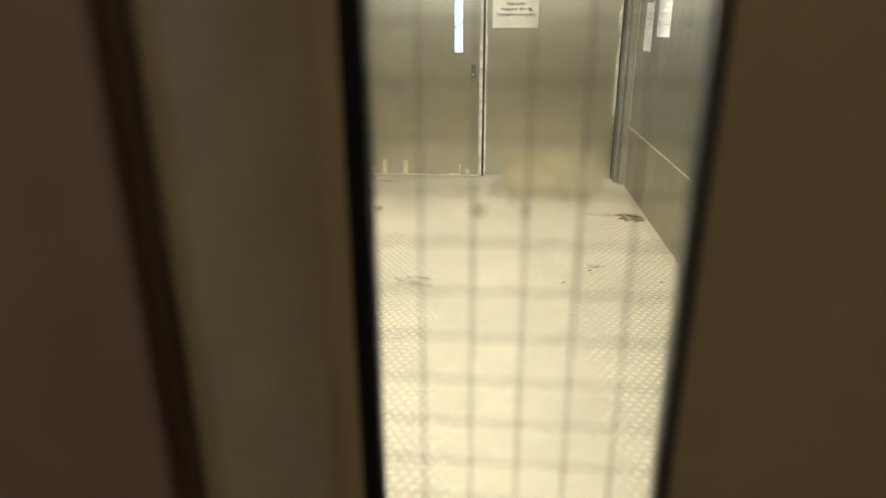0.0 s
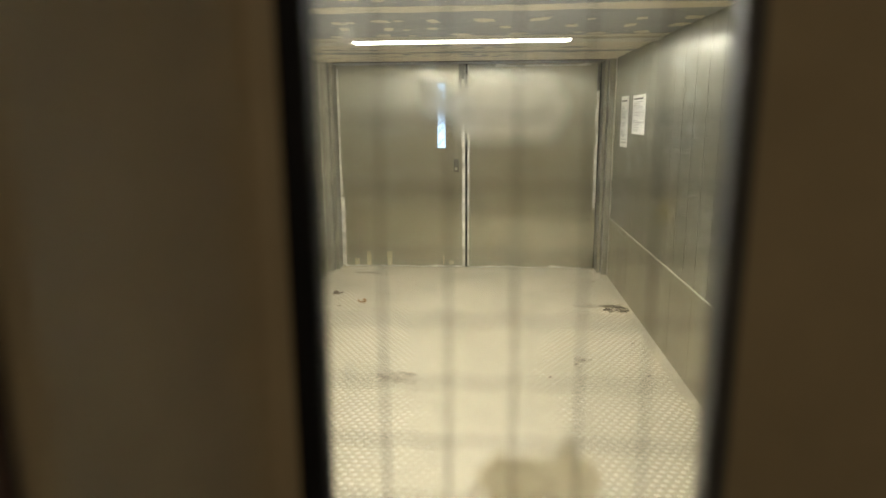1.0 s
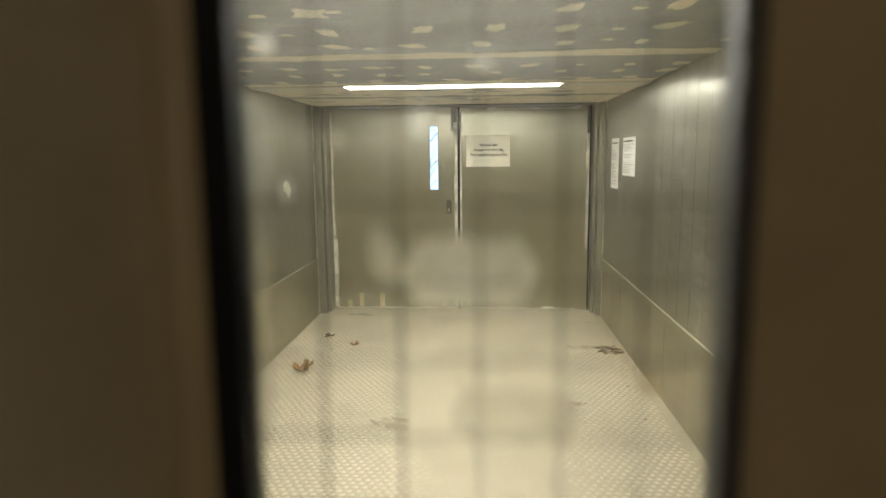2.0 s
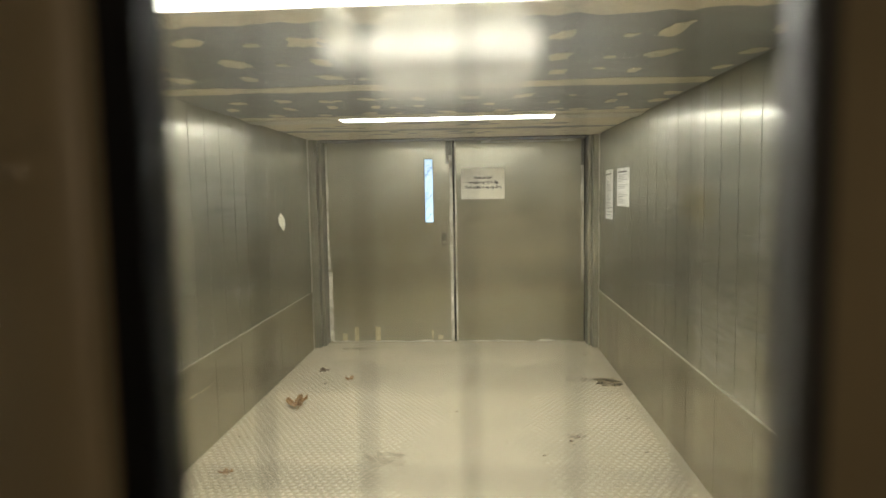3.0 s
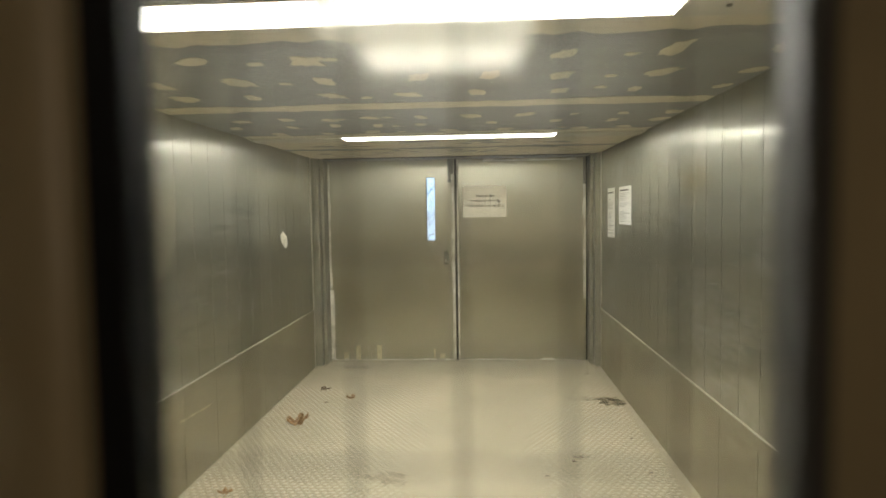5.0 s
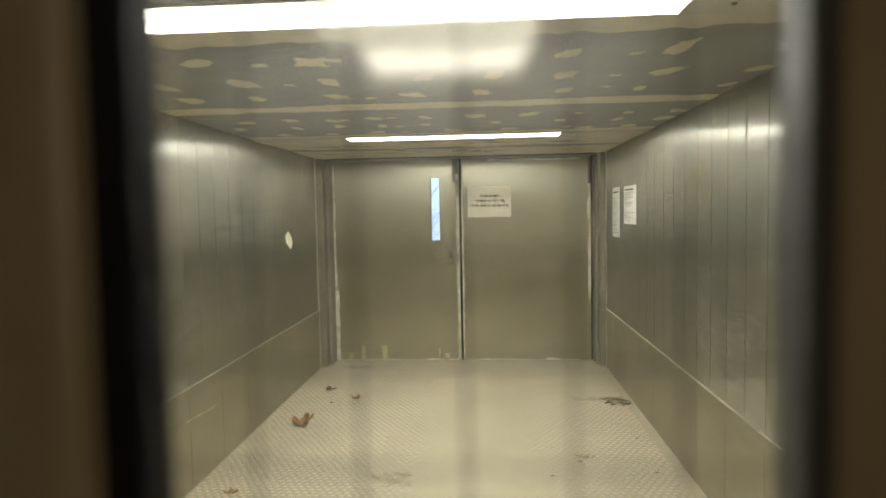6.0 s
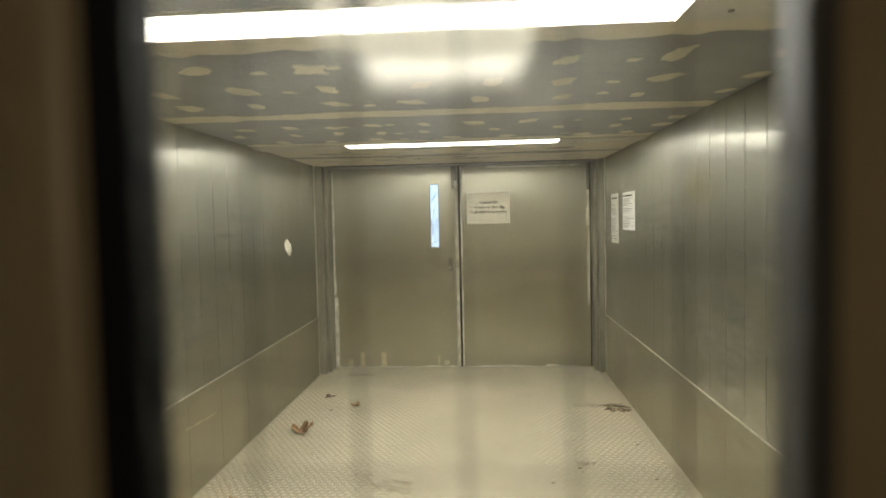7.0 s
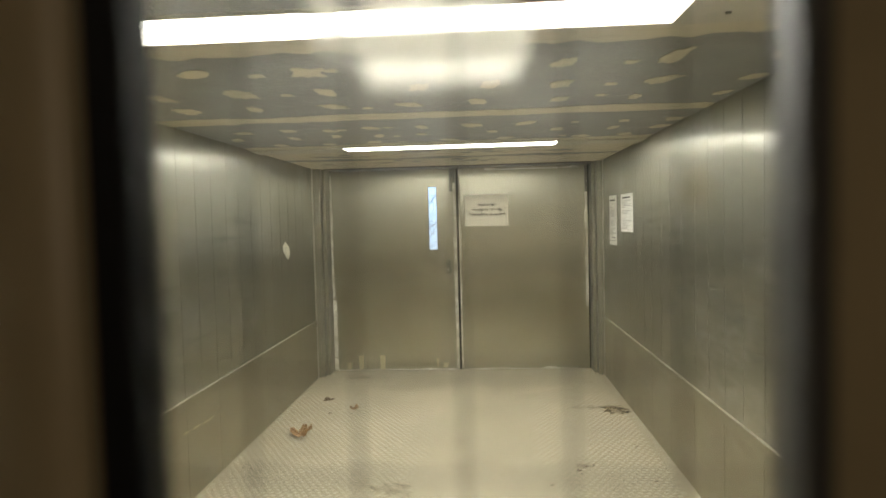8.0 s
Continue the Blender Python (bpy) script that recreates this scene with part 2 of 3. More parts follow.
def part(name, bm, material, parent=None, label=""):
    """Links a bmesh, given in world metres, as one mesh object with its origin in its middle."""
    bm.normal_update()
    lo = Vector((min(v.co.x for v in bm.verts), min(v.co.y for v in bm.verts), min(v.co.z for v in bm.verts)))
    hi = Vector((max(v.co.x for v in bm.verts), max(v.co.y for v in bm.verts), max(v.co.z for v in bm.verts)))
    mid = (lo + hi) / 2
    bmesh.ops.translate(bm, verts=bm.verts, vec=-mid)
    me = bpy.data.meshes.new(name)
    bm.to_mesh(me)
    bm.free()
    for m in (material if isinstance(material, (list, tuple)) else (material,)):
        me.materials.append(m)
    ob = new(name, me)
    return under(ob, mid, parent, label)


def under(ob, at, parent=None, label=""):
    ob.location = at
    if parent:
        total, p = Vector((0, 0, 0)), parent
        while p:
            total += p.location
            p = p.parent
        ob.parent = parent
        ob.location = Vector(at) - total
    return tagged(ob, label)


def shaped(name, bm, material, label, category, group="", kind=""):
    return tagged(part(name, bm, material), label, category, group, kind)


def ragged(rng, cx, cy, w, h, n=22, rough=0.3, slant=0.0):
    """An irregular outline round a centre, w by h across."""
    pts = []
    for i in range(n):
        a = 2 * math.pi * i / n
        k = 1 - rough * rng.random()
        ca, sa = math.cos(a), math.sin(a)
        ex = math.copysign(abs(ca) ** 0.7, ca) * k
        ey = math.copysign(abs(sa) ** 0.7, sa) * k
        pts.append((cx + ex * w / 2 + slant * ey * w / 2, cy + ey * h / 2))
    return pts


def sheet(bm, pts, put, depth, index=0):
    """A thin plate with the outline pts; put maps (u, v, d) to the world."""
    top = [bm.verts.new(put(u, v, depth)) for u, v in pts]
    low = [bm.verts.new(put(u, v, 0.0)) for u, v in pts]
    faces = [bm.faces.new(top), bm.faces.new(low[::-1])]
    for i in range(len(pts)):
        j = (i + 1) % len(pts)
        faces.append(bm.faces.new((top[j], top[i], low[i], low[j])))
    for f in faces:
        f.material_index = index
    return faces


# ---------------------------------------------------------------- car: floor
floor = shaped("floor", boxes((WL - 0.05, WR + 0.05, FRONT, D + 0.06, -0.03, 0.0)), PLATE,
               "worn pale metal lift floor with raised tread pattern", "floor", kind="structure")
bm = bmesh.new()
PX, PY = 0.045, 0.036
rows_n, cols_n = int((D - FRONT - 0.06) / PY), int((WR - WL - 0.05) / PX)
verts, faces, kinds = [], [], []
rng = random.Random(5)
HEX = [(math.cos(math.pi * q / 3), math.sin(math.pi * q / 3)) for q in range(6)]
for j in range(rows_n):
    for i in range(cols_n):
        cx, cy, k = WL + 0.03 + (i + 0.5 * (j % 2)) * PX, FRONT + 0.05 + j * PY, len(verts)
        worn = (abs(cx - 0.05 + 0.3 * noise.noise((cx * 1.5, cy, 4))) - 0.2) / 0.6 + max(0.0, cy - 4.7) * 0.9
        worn = min(1.0, max(0.0, worn + 0.25 * noise.noise((cx * 9, cy * 9, 7))))
        high = (0.0003 + 0.0016 * worn) + 0.0003 * rng.random()
        wide = 0.0120 + 0.0030 * worn
        verts += [(cx + u * wide, cy + v * 0.0140, 0.0) for u, v in HEX]
        verts += [(cx + u * wide * 0.5, cy + v * 0.0070, high) for u, v in HEX]
        faces += [(k + q, k + (q + 1) % 6, k + 6 + (q + 1) % 6, k + 6 + q) for q in range(6)]
        faces.append(tuple(range(k + 6, k + 12)))
        kinds += [int(worn < 0.75) + int(worn < 0.4) + int(worn < 0.12)] * 7
me = bpy.data.meshes.new("tread_pattern")
me.from_pydata(verts, [], faces)
me.materials.append(TREAD)
for m in (TREAD_DULL, TREAD_WORN, PLATE):
    me.materials.append(m)
me.polygons.foreach_set("material_index", kinds)
tread = new("tread_pattern", me)
tread.parent, tread.matrix_parent_inverse = floor, Matrix.Translation(floor.location).inverted()
tagged(tread, "raised tread bumps of worn metal, glints painted in as paler colour", "", kind="stuff")

# ---------------------------------------------------------------- car: ceiling
ceil_bm = bmesh.new()
spans = [(FRONT, LAMPS[0][0]), (LAMPS[0][1], LAMPS[1][0]), (LAMPS[1][1], D + 0.06)]
for y0, y1 in spans:
    box(ceil_bm, WL - 0.05, WR + 0.05, y0, y1, H, H + 0.03)
for y0, y1 in LAMPS:
    box(ceil_bm, WL - 0.05, WR + 0.05, y0 - 0.01, y1 + 0.01, H + 0.035, H + 0.06)


def on_ceiling(u, v, d):
    return (u, v, H - d)


rng = random.Random(11)
ROWS = ((2.13, 1.0, (-1.36, -1.00, -0.60, 0.29, 0.65, 1.02)),
        (2.48, 0.9, (-1.31, -0.97, -0.62, -0.24, 0.04, 0.32, 0.71, 1.06)),
        (2.82, 0.8, (-1.34, -1.03, -0.66, -0.32, -0.01, 0.35, 0.68, 1.05)),
        (3.52, 0.8, (-1.36, -1.09, -0.86, -0.62, -0.33, -0.05, 0.25, 0.79, 1.06)),
        (3.80, 0.75, (-1.50, -1.15, -0.88, -0.62, -0.36, 0.07, 0.45, 0.78, 1.06)),
        (4.14, 0.8, (-1.33, -1.01, -0.70, -0.20, 0.15, 0.64, 0.92)))
for y, share, places in ROWS:
    for x in places:
        w, h = rng.uniform(0.09, 0.165) * share, rng.uniform(0.14, 0.23) * share
        sheet(ceil_bm, ragged(rng, x, y + rng.uniform(-0.03, 0.03), w, h, 18, 0.45, rng.uniform(-0.5, 0.5)), on_ceiling, 0.002, 1)
    for x in (-0.79, -0.52, 0.52):
        if rng.random() < 0.6:
            sheet(ceil_bm, ragged(rng, x, y + rng.uniform(-0.06, 0.06), 0.07, 0.06, 9, 0.5), on_ceiling, 0.002, 1)


def band(y0, y1, wave, seed, lower=True, upper=True):
    """A strip of filler across the ceiling with wavy edges."""
    r = random.Random(seed)
    n = 80
    xs = [WL + 0.004 + (WR - WL - 0.008) * i / n for i in range(n + 1)]
    p0, p1 = r.random() * 9, r.random() * 9
    lo = [(x, y0 - (wave * (noise.noise((x * 2.3, p0, 0)) + 0.6 * noise.noise((x * 13, p0, 3))) if lower else 0)) for x in xs]
    hi = [(x, y1 + (wave * (noise.noise((x * 2.1, p1, 5)) + 0.6 * noise.noise((x * 12, p1, 8))) if upper else 0)) for x in xs]
    for i in range(n):
        sheet(ceil_bm, [lo[i], lo[i + 1], hi[i + 1], hi[i]], on_ceiling, 0.0024, 1)


band(LAMPS[0][1] + 0.012, 1.90, 0.09, 3, lower=False)
band(3.04, 3.20, 0.06, 4)
band(4.22, LAMPS[1][0] - 0.004, 0.05, 5, upper=False)
band(LAMPS[1][1] + 0.004, 5.15, 0.10, 6, lower=False)
band(5.32, D - 0.08, 0.06, 7, upper=False)
rng = random.Random(17)
for i in range(26):
    x, y = rng.uniform(WL + 0.2, WR - 0.2), rng.choice((4.72, 4.95, 5.3, 5.55)) + rng.uniform(-0.1, 0.1)
    sheet(ceil_bm, ragged(rng, x, y, rng.uniform(0.08, 0.32), rng.uniform(0.06, 0.16), 18, 0.55), on_ceiling, 0.0034, 0)
ceiling = shaped("ceiling", ceil_bm, (CEIL_DARK, CEIL_PALE),
                 "dark grey lift ceiling with beige filler patches", "ceiling", kind="structure")

# ---------------------------------------------------------------- car: side walls
PANEL, GAP = 0.2142, 0.0032


def board(x, inward, y0, y1, z0, z1, turned=0.003, deep=0.001, thick=0.0028):
    """An upright board whose long edges turn back a little into the joint."""
    bm = bmesh.new()
    prof = [(y0, -thick), (y0, -deep), (y0 + turned, 0.0), (y1 - turned, 0.0), (y1, -deep), (y1, -thick)]
    low = [bm.verts.new((x + inward * d, y, z0)) for y, d in prof]
    high = [bm.verts.new((x + inward * d, y, z1)) for y, d in prof]
    bm.faces.new(low)
    bm.faces.new(high[::-1])
    for i in range(6):
        j = (i + 1) % 6
        bm.faces.new((low[i], high[i], high[j], low[j]))
    bmesh.ops.recalc_face_normals(bm, faces=bm.faces)
    return bm


def side_wall(name, x, inward, seam):
    """A car wall of upright steel boards over a lower guard plate with a ledge."""
    back0, back1 = sorted((x + inward * -0.0030, x + inward * -0.05))
    wall = shaped(name, boxes((back0, back1, FRONT, END, 0, H + 0.03)), BACK,
                  "brushed steel lift wall of narrow upright panels", "wall", kind="structure")
    y = seam - 14 * PANEL
    while y < END:
        y0, y1 = max(FRONT, y + GAP / 2), min(END - 0.035, y + PANEL - GAP / 2)
        if y1 - y0 > 0.02:
            part("panel", board(x, inward, y0, y1, 0.515, H - 0.001), STEEL, wall)
        y += PANEL
    y = seam - 7 * 2 * PANEL
    while y < END:
        y0, y1 = max(FRONT, y + 0.0015), min(END - 0.035, y + 2 * PANEL - 0.0015)
        if y1 - y0 > 0.02:
            part("guard_plate", board(x + inward * 0.004, inward, y0, y1, 0.001, 0.515, 0.004, 0.0015, 0.0065), GUARD_STEEL, wall)
        y += 2 * PANEL
    a, b = sorted((x + inward * 0.012, x + inward * 0.0002))
    bm = bmesh.new()
    box(bm, a, b, FRONT, END - 0.036, 0.505, 0.560, 0.003, 2)
    part("rail", bm, GUARD_STEEL, wall, "narrow steel rub rail")
    # Strip added to draw the light caught along the rail's top.
    a, b = sorted((x + inward * 0.0145, x + inward * 0.0002))
    bm = bmesh.new()
    box(bm, a, b, FRONT, END - 0.036, 0.5605, 0.5635, 0.001, 2)
    part("rail_cap", bm, LIT_RAIL, wall, "thin pale strip painted as the rail's lit top edge")
    a, b = sorted((x + inward * 0.006, x - inward * 0.0028))
    bm = bmesh.new()
    box(bm, a, b, END - 0.034, END, 0.001, H - 0.001, 0.002)
    part("end_trim", bm, TRIM_STEEL, wall, "bright steel end strip")
    return wall


def wall_scuffs(wall, x, inward, seed, spots):
    """Dried smears, scratches and drips on a steel wall, thickest round the given places."""
    r = random.Random(seed)

    def on_wall(u, v, d):
        return (x + inward * (0.0003 + d), u, v)

    bm = bmesh.new()
    for cy, cz, sy, sz, n in spots:
        for i in range(2 * n):
            y, z = r.gauss(cy, sy * 1.2), r.gauss(cz, sz * 1.2)
            w, h = r.uniform(0.08, 0.55), r.uniform(0.010, 0.055)
            sheet(bm, ragged(r, y, max(0.64, z), w, h, 20, 0.6, r.uniform(-0.3, 0.3)), on_wall, 0.0001)
    bmesh.ops.recalc_face_normals(bm, faces=bm.faces)
    part("smears", bm, SMEAR, wall, "dull greyish smears")
    bm = bmesh.new()
    for i in range(46):
        cy, cz, sy, sz, n = r.choice(spots)
        y, z = r.gauss(cy, sy * 1.4), max(0.66, r.gauss(cz, sz * 1.6))
        if r.random() < 0.6:
            w, h, lean = r.uniform(0.05, 0.30), 0.0035, r.uniform(-0.02, 0.02)
            row = [(y, z), (y + w, z + lean), (y + w, z + h + lean), (y, z + h)]
        else:
            h = r.uniform(0.03, 0.16)
            row = [(y, z), (y + 0.006, z), (y + 0.007, z + h), (y + 0.001, z + h)]
        sheet(bm, row, lambda u, v, d: on_wall(u, v, d + 0.0002), 0.0001)
    bmesh.ops.recalc_face_normals(bm, faces=bm.faces)
    part("scratches", bm, SCRATCH, wall, "fine pale scratches and drips")


wall_left = side_wall("wall_west", WL, 1, 3.24)
wall_right = side_wall("wall_east", WR, -1, 2.545)
wall_scuffs(wall_left, WL, 1, 51, ((3.9, 1.42, 0.45, 0.09, 26), (3.7, 1.15, 0.5, 0.10, 14), (3.6, 0.92, 0.5, 0.08, 16)))
wall_scuffs(wall_right, WR, -1, 52, ((4.1, 1.45, 0.35, 0.08, 18), (3.3, 1.12, 0.5, 0.10, 18), (3.1, 0.92, 0.45, 0.09, 26)))

# ---------------------------------------------------------------- far end: frame and doors
DL, DM0, DM1, DR = -1.522, -0.263, -0.240, 1.018
frame_end = thing("door_frame", (0, D, 0), "dull steel frame of the far lift doorway", "door frame", kind="structure")
for outer, inner, s in ((WL - 0.05, DL - 0.006, 1), (WR + 0.05, DR + 0.016, -1)):
    step = inner - s * 0.030
    a, b = sorted((outer, step - s * 0.0015))
    part("jamb", boxes((a, b, END + 0.02, D + 0.06, 0, H), bevel=0.002), FRAME_STEEL, frame_end)
    a, b = sorted((step, inner))
    part("jamb_lip", boxes((a, b, END + 0.10, D + 0.058, 0, H), bevel=0.004), FRAME_STEEL, frame_end)
part("head", boxes((DL - 0.004, DR + 0.010, END + 0.06, D + 0.06, 2.006, H), bevel=0.001), DARK_METAL, frame_end)
part("stop", boxes((DM0 - 0.04, DM1 + 0.04, D + 0.046, D + 0.06, 0, 2.006), (DL - 0.012, DL + 0.05, D + 0.046, D + 0.06, 0, 2.006),
                   (DR - 0.05, DR + 0.016, D + 0.046, D + 0.06, 0, 2.006)), RUBBER, frame_end)

WX0, WX1, WZ0, WZ1 = -0.536, -0.455, 1.208, 1.826


def strip(x0, x1, z0, z1, seed, rough=0.25, vertical=True, y=D):
    """A worn strip on a door's face, one long edge ragged."""
    r = random.Random(seed)
    bm = bmesh.new()
    n = 30
    pts_a, pts_b = [], []
    for i in range(n + 1):
        f = i / n
        wob = rough * (noise.noise((f * 7, seed, 0)) + 0.5 * noise.noise((f * 25, seed, 2)))
        if vertical:
            z = z0 + (z1 - z0) * f
            pts_a.append((x0, z))
            pts_b.append((x0 + (x1 - x0) * (0.85 + wob), z))
        else:
            xx = x0 + (x1 - x0) * f
            pts_a.append((xx, z0))
            pts_b.append((xx, z0 + (z1 - z0) * max(0.1, 0.7 + wob * 2)))
    for i in range(n):
        q = [pts_a[i], pts_b[i], pts_b[i + 1], pts_a[i + 1]]
        sheet(bm, q, lambda u, v, d: (u, y - d, v), 0.002)
    bmesh.ops.recalc_face_normals(bm, faces=bm.faces)
    return bm


def far_door(x0, x1, label, window):
    door = thing("lift_door", ((x0 + x1) / 2, D, 0.006), label, "door", "far lift doors")
    if window:
        rows = ((x0, WX0, D, D + 0.04, 0.006, 2.0), (WX1, x1, D, D + 0.04, 0.006, 2.0),
                (WX0, WX1, D, D + 0.04, 0.006, WZ0), (WX0, WX1, D, D + 0.04, WZ1, 2.0))
        part("leaf", boxes(*rows), DOOR_STEEL, door)
        w = part("window", boxes((WX0 + 0.001, WX1 - 0.001, D + 0.018, D + 0.022, WZ0 + 0.001, WZ1 - 0.001)), GLASS, door, "narrow clear window pane")
        w.visible_shadow = False
        e = 0.006
        part("window_frame", boxes((WX0 - e, WX0, D - 0.003, D + 0.012, WZ0 - e, WZ1 + e), (WX1, WX1 + e, D - 0.003, D + 0.012, WZ0 - e, WZ1 + e),
                                   (WX0, WX1, D - 0.003, D + 0.012, WZ0 - e, WZ0), (WX0, WX1, D - 0.003, D + 0.012, WZ1, WZ1 + e)), DARK_METAL, door)
    else:
        part("leaf", boxes((x0, x1, D, D + 0.04, 0.006, 2.0), bevel=0.003), DOOR_STEEL, door)
    return door


door_a = far_door(DL, DM0, "dull steel lift door with a narrow window and scuffed edges", True)
door_b = far_door(DM1, DR, "plain dull steel lift door with worn white edges", False)
part("edge_strip", strip(DM0 - 0.001, DM0 - 0.034, 0.02, 1.96, 3), WORN_WHITE, door_a, "worn whitish edge strip")
part("edge_strip", strip(DL + 0.002, DL + 0.048, 0.02, 0.72, 4), WORN_WHITE, door_a, "worn whitish edge strip")
part("edge_strip", strip(DL + 0.002, DL + 0.026, 0.74, 1.97, 5, 0.5), WORN_WHITE, door_a, "worn whitish edge strip")
part("kick_strip", strip(DL + 0.03, DM0 - 0.02, 0.008, 0.028, 6, 0.3, False), WORN_WHITE, door_a, "scraped whitish bottom edge")
part("edge_strip", strip(DM1 + 0.001, DM1 + 0.020, 0.02, 1.98, 7, 0.4), WORN_WHITE, door_b, "worn whitish edge strip")
part("edge_strip", strip(DR - 0.004, DR - 0.034, 0.62, 1.94, 8, 0.5), WORN_WHITE, door_b, "peeling whitish edge strip")
part("kick_strip", strip(DM1 + 0.02, DR - 0.12, 0.008, 0.026, 9, 0.8, False), WORN_WHITE, door_b, "scraped whitish bottom edge")
part("head_scrape", strip(0.02, 0.94, 1.974, 1.996, 12, 0.5, False), WORN_WHITE, door_b, "scraped pale top edge")
part("top_catch", boxes((DR - 0.030, DR - 0.004, D - 0.014, D - 0.0002, 1.74, 1.99), bevel=0.002), DARK_METAL, door_b, "dark metal corner catch")
for door, x0, x1, seed in ((door_a, DL + 0.08, DM0 - 0.08, 41), (door_b, DM1 + 0.08, DR - 0.08, 42)):
    rng = random.Random(seed)
    bm = bmesh.new()
    for i in range(34):
        x = rng.uniform(x0, x1)
        z = rng.gauss(0.95, 0.03) if i < 18 else rng.uniform(0.3, 1.15)
        upright = i > 24
        w, h = (0.0025, rng.uniform(0.02, 0.07)) if upright else (rng.uniform(0.015, 0.09), 0.0025)
        lean = rng.uniform(-0.006, 0.006)
        sheet(bm, [(x, z), (x + w, z + lean), (x + w, z + h + lean), (x, z + h)], lambda u, v, d: (u, D - 0.0001 - d, v), 0.0006)
    bmesh.ops.recalc_face_normals(bm, faces=bm.faces)
    part("scratches", bm, FRAME_STEEL, door, "fine pale scratches")
bm = boxes((-0.374, -0.326, D - 0.005, D - 0.0002, 0.970, 1.100), bevel=0.001)
lock = part("lock_plate", bm, DARK_METAL, door_a, "small grey lock plate")
part("lock_knob", boxes((-0.362, -0.338, D - 0.018, D - 0.005, 0.992, 1.020), bevel=0.003), TRIM_STEEL, lock)
part("bolt", boxes((-0.326, -0.300, D - 0.016, D - 0.0002, 1.79, 2.0), (-0.300, -0.268, D - 0.022, D - 0.0002, 1.86, 2.0),
                   (-0.330, -0.292, D - 0.024, D - 0.0002, 1.776, 1.80), bevel=0.002), DARK_METAL, door_a, "dark metal top bolt")
bm = bmesh.new()
bmesh.ops.create_uvsphere(bm, u_segments=10, v_segments=6, radius=0.008, matrix=Matrix.Translation((-0.402, D - 0.002, 1.44)))
part("stud", bm, PAPER, door_a, "small pale stud")
for x0, x1, z0, z1 in ((-1.396, -1.342, 0.02, 0.092), (-1.272, -1.226, 0.014, 0.162), (-1.060, -1.008, 0.012, 0.162), (-0.426, -0.372, 0.03, 0.078), (-0.492, -0.468, 0.03, 0.125)):
    rng = random.Random(int(x0 * -1000))
    bm = bmesh.new()
    sheet(bm, [(x0 + rng.uniform(0, 0.008), z0), (x1 - rng.uniform(0, 0.012), z0 + 0.004), (x1, z1 - 0.004), (x0, z1)],
          lambda u, v, d: (u, D - 0.0002 - d, v), 0.003)
    bmesh.ops.recalc_face_normals(bm, faces=bm.faces)
    shaped("tape_scrap", bm, TAPE, "yellowed scrap of tape stuck low on the door", "tape", "tape scraps on the door")

# ---------------------------------------------------------------- notices
sign = thing("door_notice", (0.036, D - 0.003, 1.429), "yellowed paper notice with three printed lines on the steel door", "notice")
part("sheet", boxes((-0.177, 0.248, D - 0.0025, D - 0.0003, 1.429, 1.733)), OLD_PAPER, sign)
for text, size, z in (("Husk at låse", 0.037, 1.627), ("elevatoren efter dig.", 0.037, 1.580), ("Tryk splitten op og drej.", 0.037, 1.533)):
    cu = bpy.data.curves.new("lettering", "FONT")
    cu.body, cu.size, cu.align_x, cu.offset = text, size, "CENTER", 0.0014
    cu.materials.append(INK)
    ob = new("lettering", cu)
    ob.rotation_euler = (radians(90), 0, 0)
    under(ob, (0.042, D - 0.0032, z), sign)


def wall_notice(y0, y1, z0, z1, label, seed):
    n = thing("wall_notice", (WR, (y0 + y1) / 2, z0), label, "notice", "notices on the lift wall")
    part("sheet", boxes((WR - 0.0022, WR - 0.0003, y0, y1, z0, z1)), PAPER, n)
    r = random.Random(seed)
    w, h = y1 - y0, z1 - z0
    z = z1 - 0.08 * h
    part("text_bar", boxes((WR - 0.003, WR - 0.0023, y1 - 0.80 * w, y1 - 0.10 * w, z - 0.012, z)), INK, n)
    z -= 0.09 * h
    while z > z0 + 0.08 * h:
        if r.random() < 0.8:
            ln = r.uniform(0.35, 0.82)
            part("text_bar", boxes((WR - 0.003, WR - 0.0023, y1 - (0.08 + ln) * w, y1 - 0.08 * w, z - 0.004, z)), INK_GREY, n)
        z -= 0.013
    return n


wall_notice(4.769, 5.188, 1.368, 1.666, "white landscape paper notice with small print on the steel wall", 1)
wall_notice(5.358, 5.653, 1.247, 1.671, "white upright paper notice with small print on the steel wall", 2)

bm = bmesh.new()
sheet(bm, [(5.00, 1.315), (5.07, 1.352), (5.17, 1.300), (5.185, 1.245), (5.13, 1.200), (5.02, 1.262)],
      lambda u, v, d: (WL + 0.0003 + d, u, v), 0.002)
bmesh.ops.recalc_face_normals(bm, faces=bm.faces)
shaped("wall_sticker", bm, OLD_PAPER, "torn cream sticker remnant on the steel wall", "sticker")

bm = bmesh.new()
for y0, y1, z in ((3.19, 3.26, 0.383), (3.30, 3.40, 0.376), (3.43, 3.58, 0.366)):
    sheet(bm, [(y0, z), ((y0 + y1) / 2, z - 0.006), (y1, z - 0.002), (y1 - 0.01, z + 0.004), ((y0 + y1) / 2, z + 0.005), (y0 + 0.01, z + 0.008)],
          lambda u, v, d: (WL + 0.0042 + d, u, v), 0.0008)
bmesh.ops.recalc_face_normals(bm, faces=bm.faces)
shaped("scrape_mark", bm, TAPE, "broken whitish scrape on the steel guard plate", "scrape")

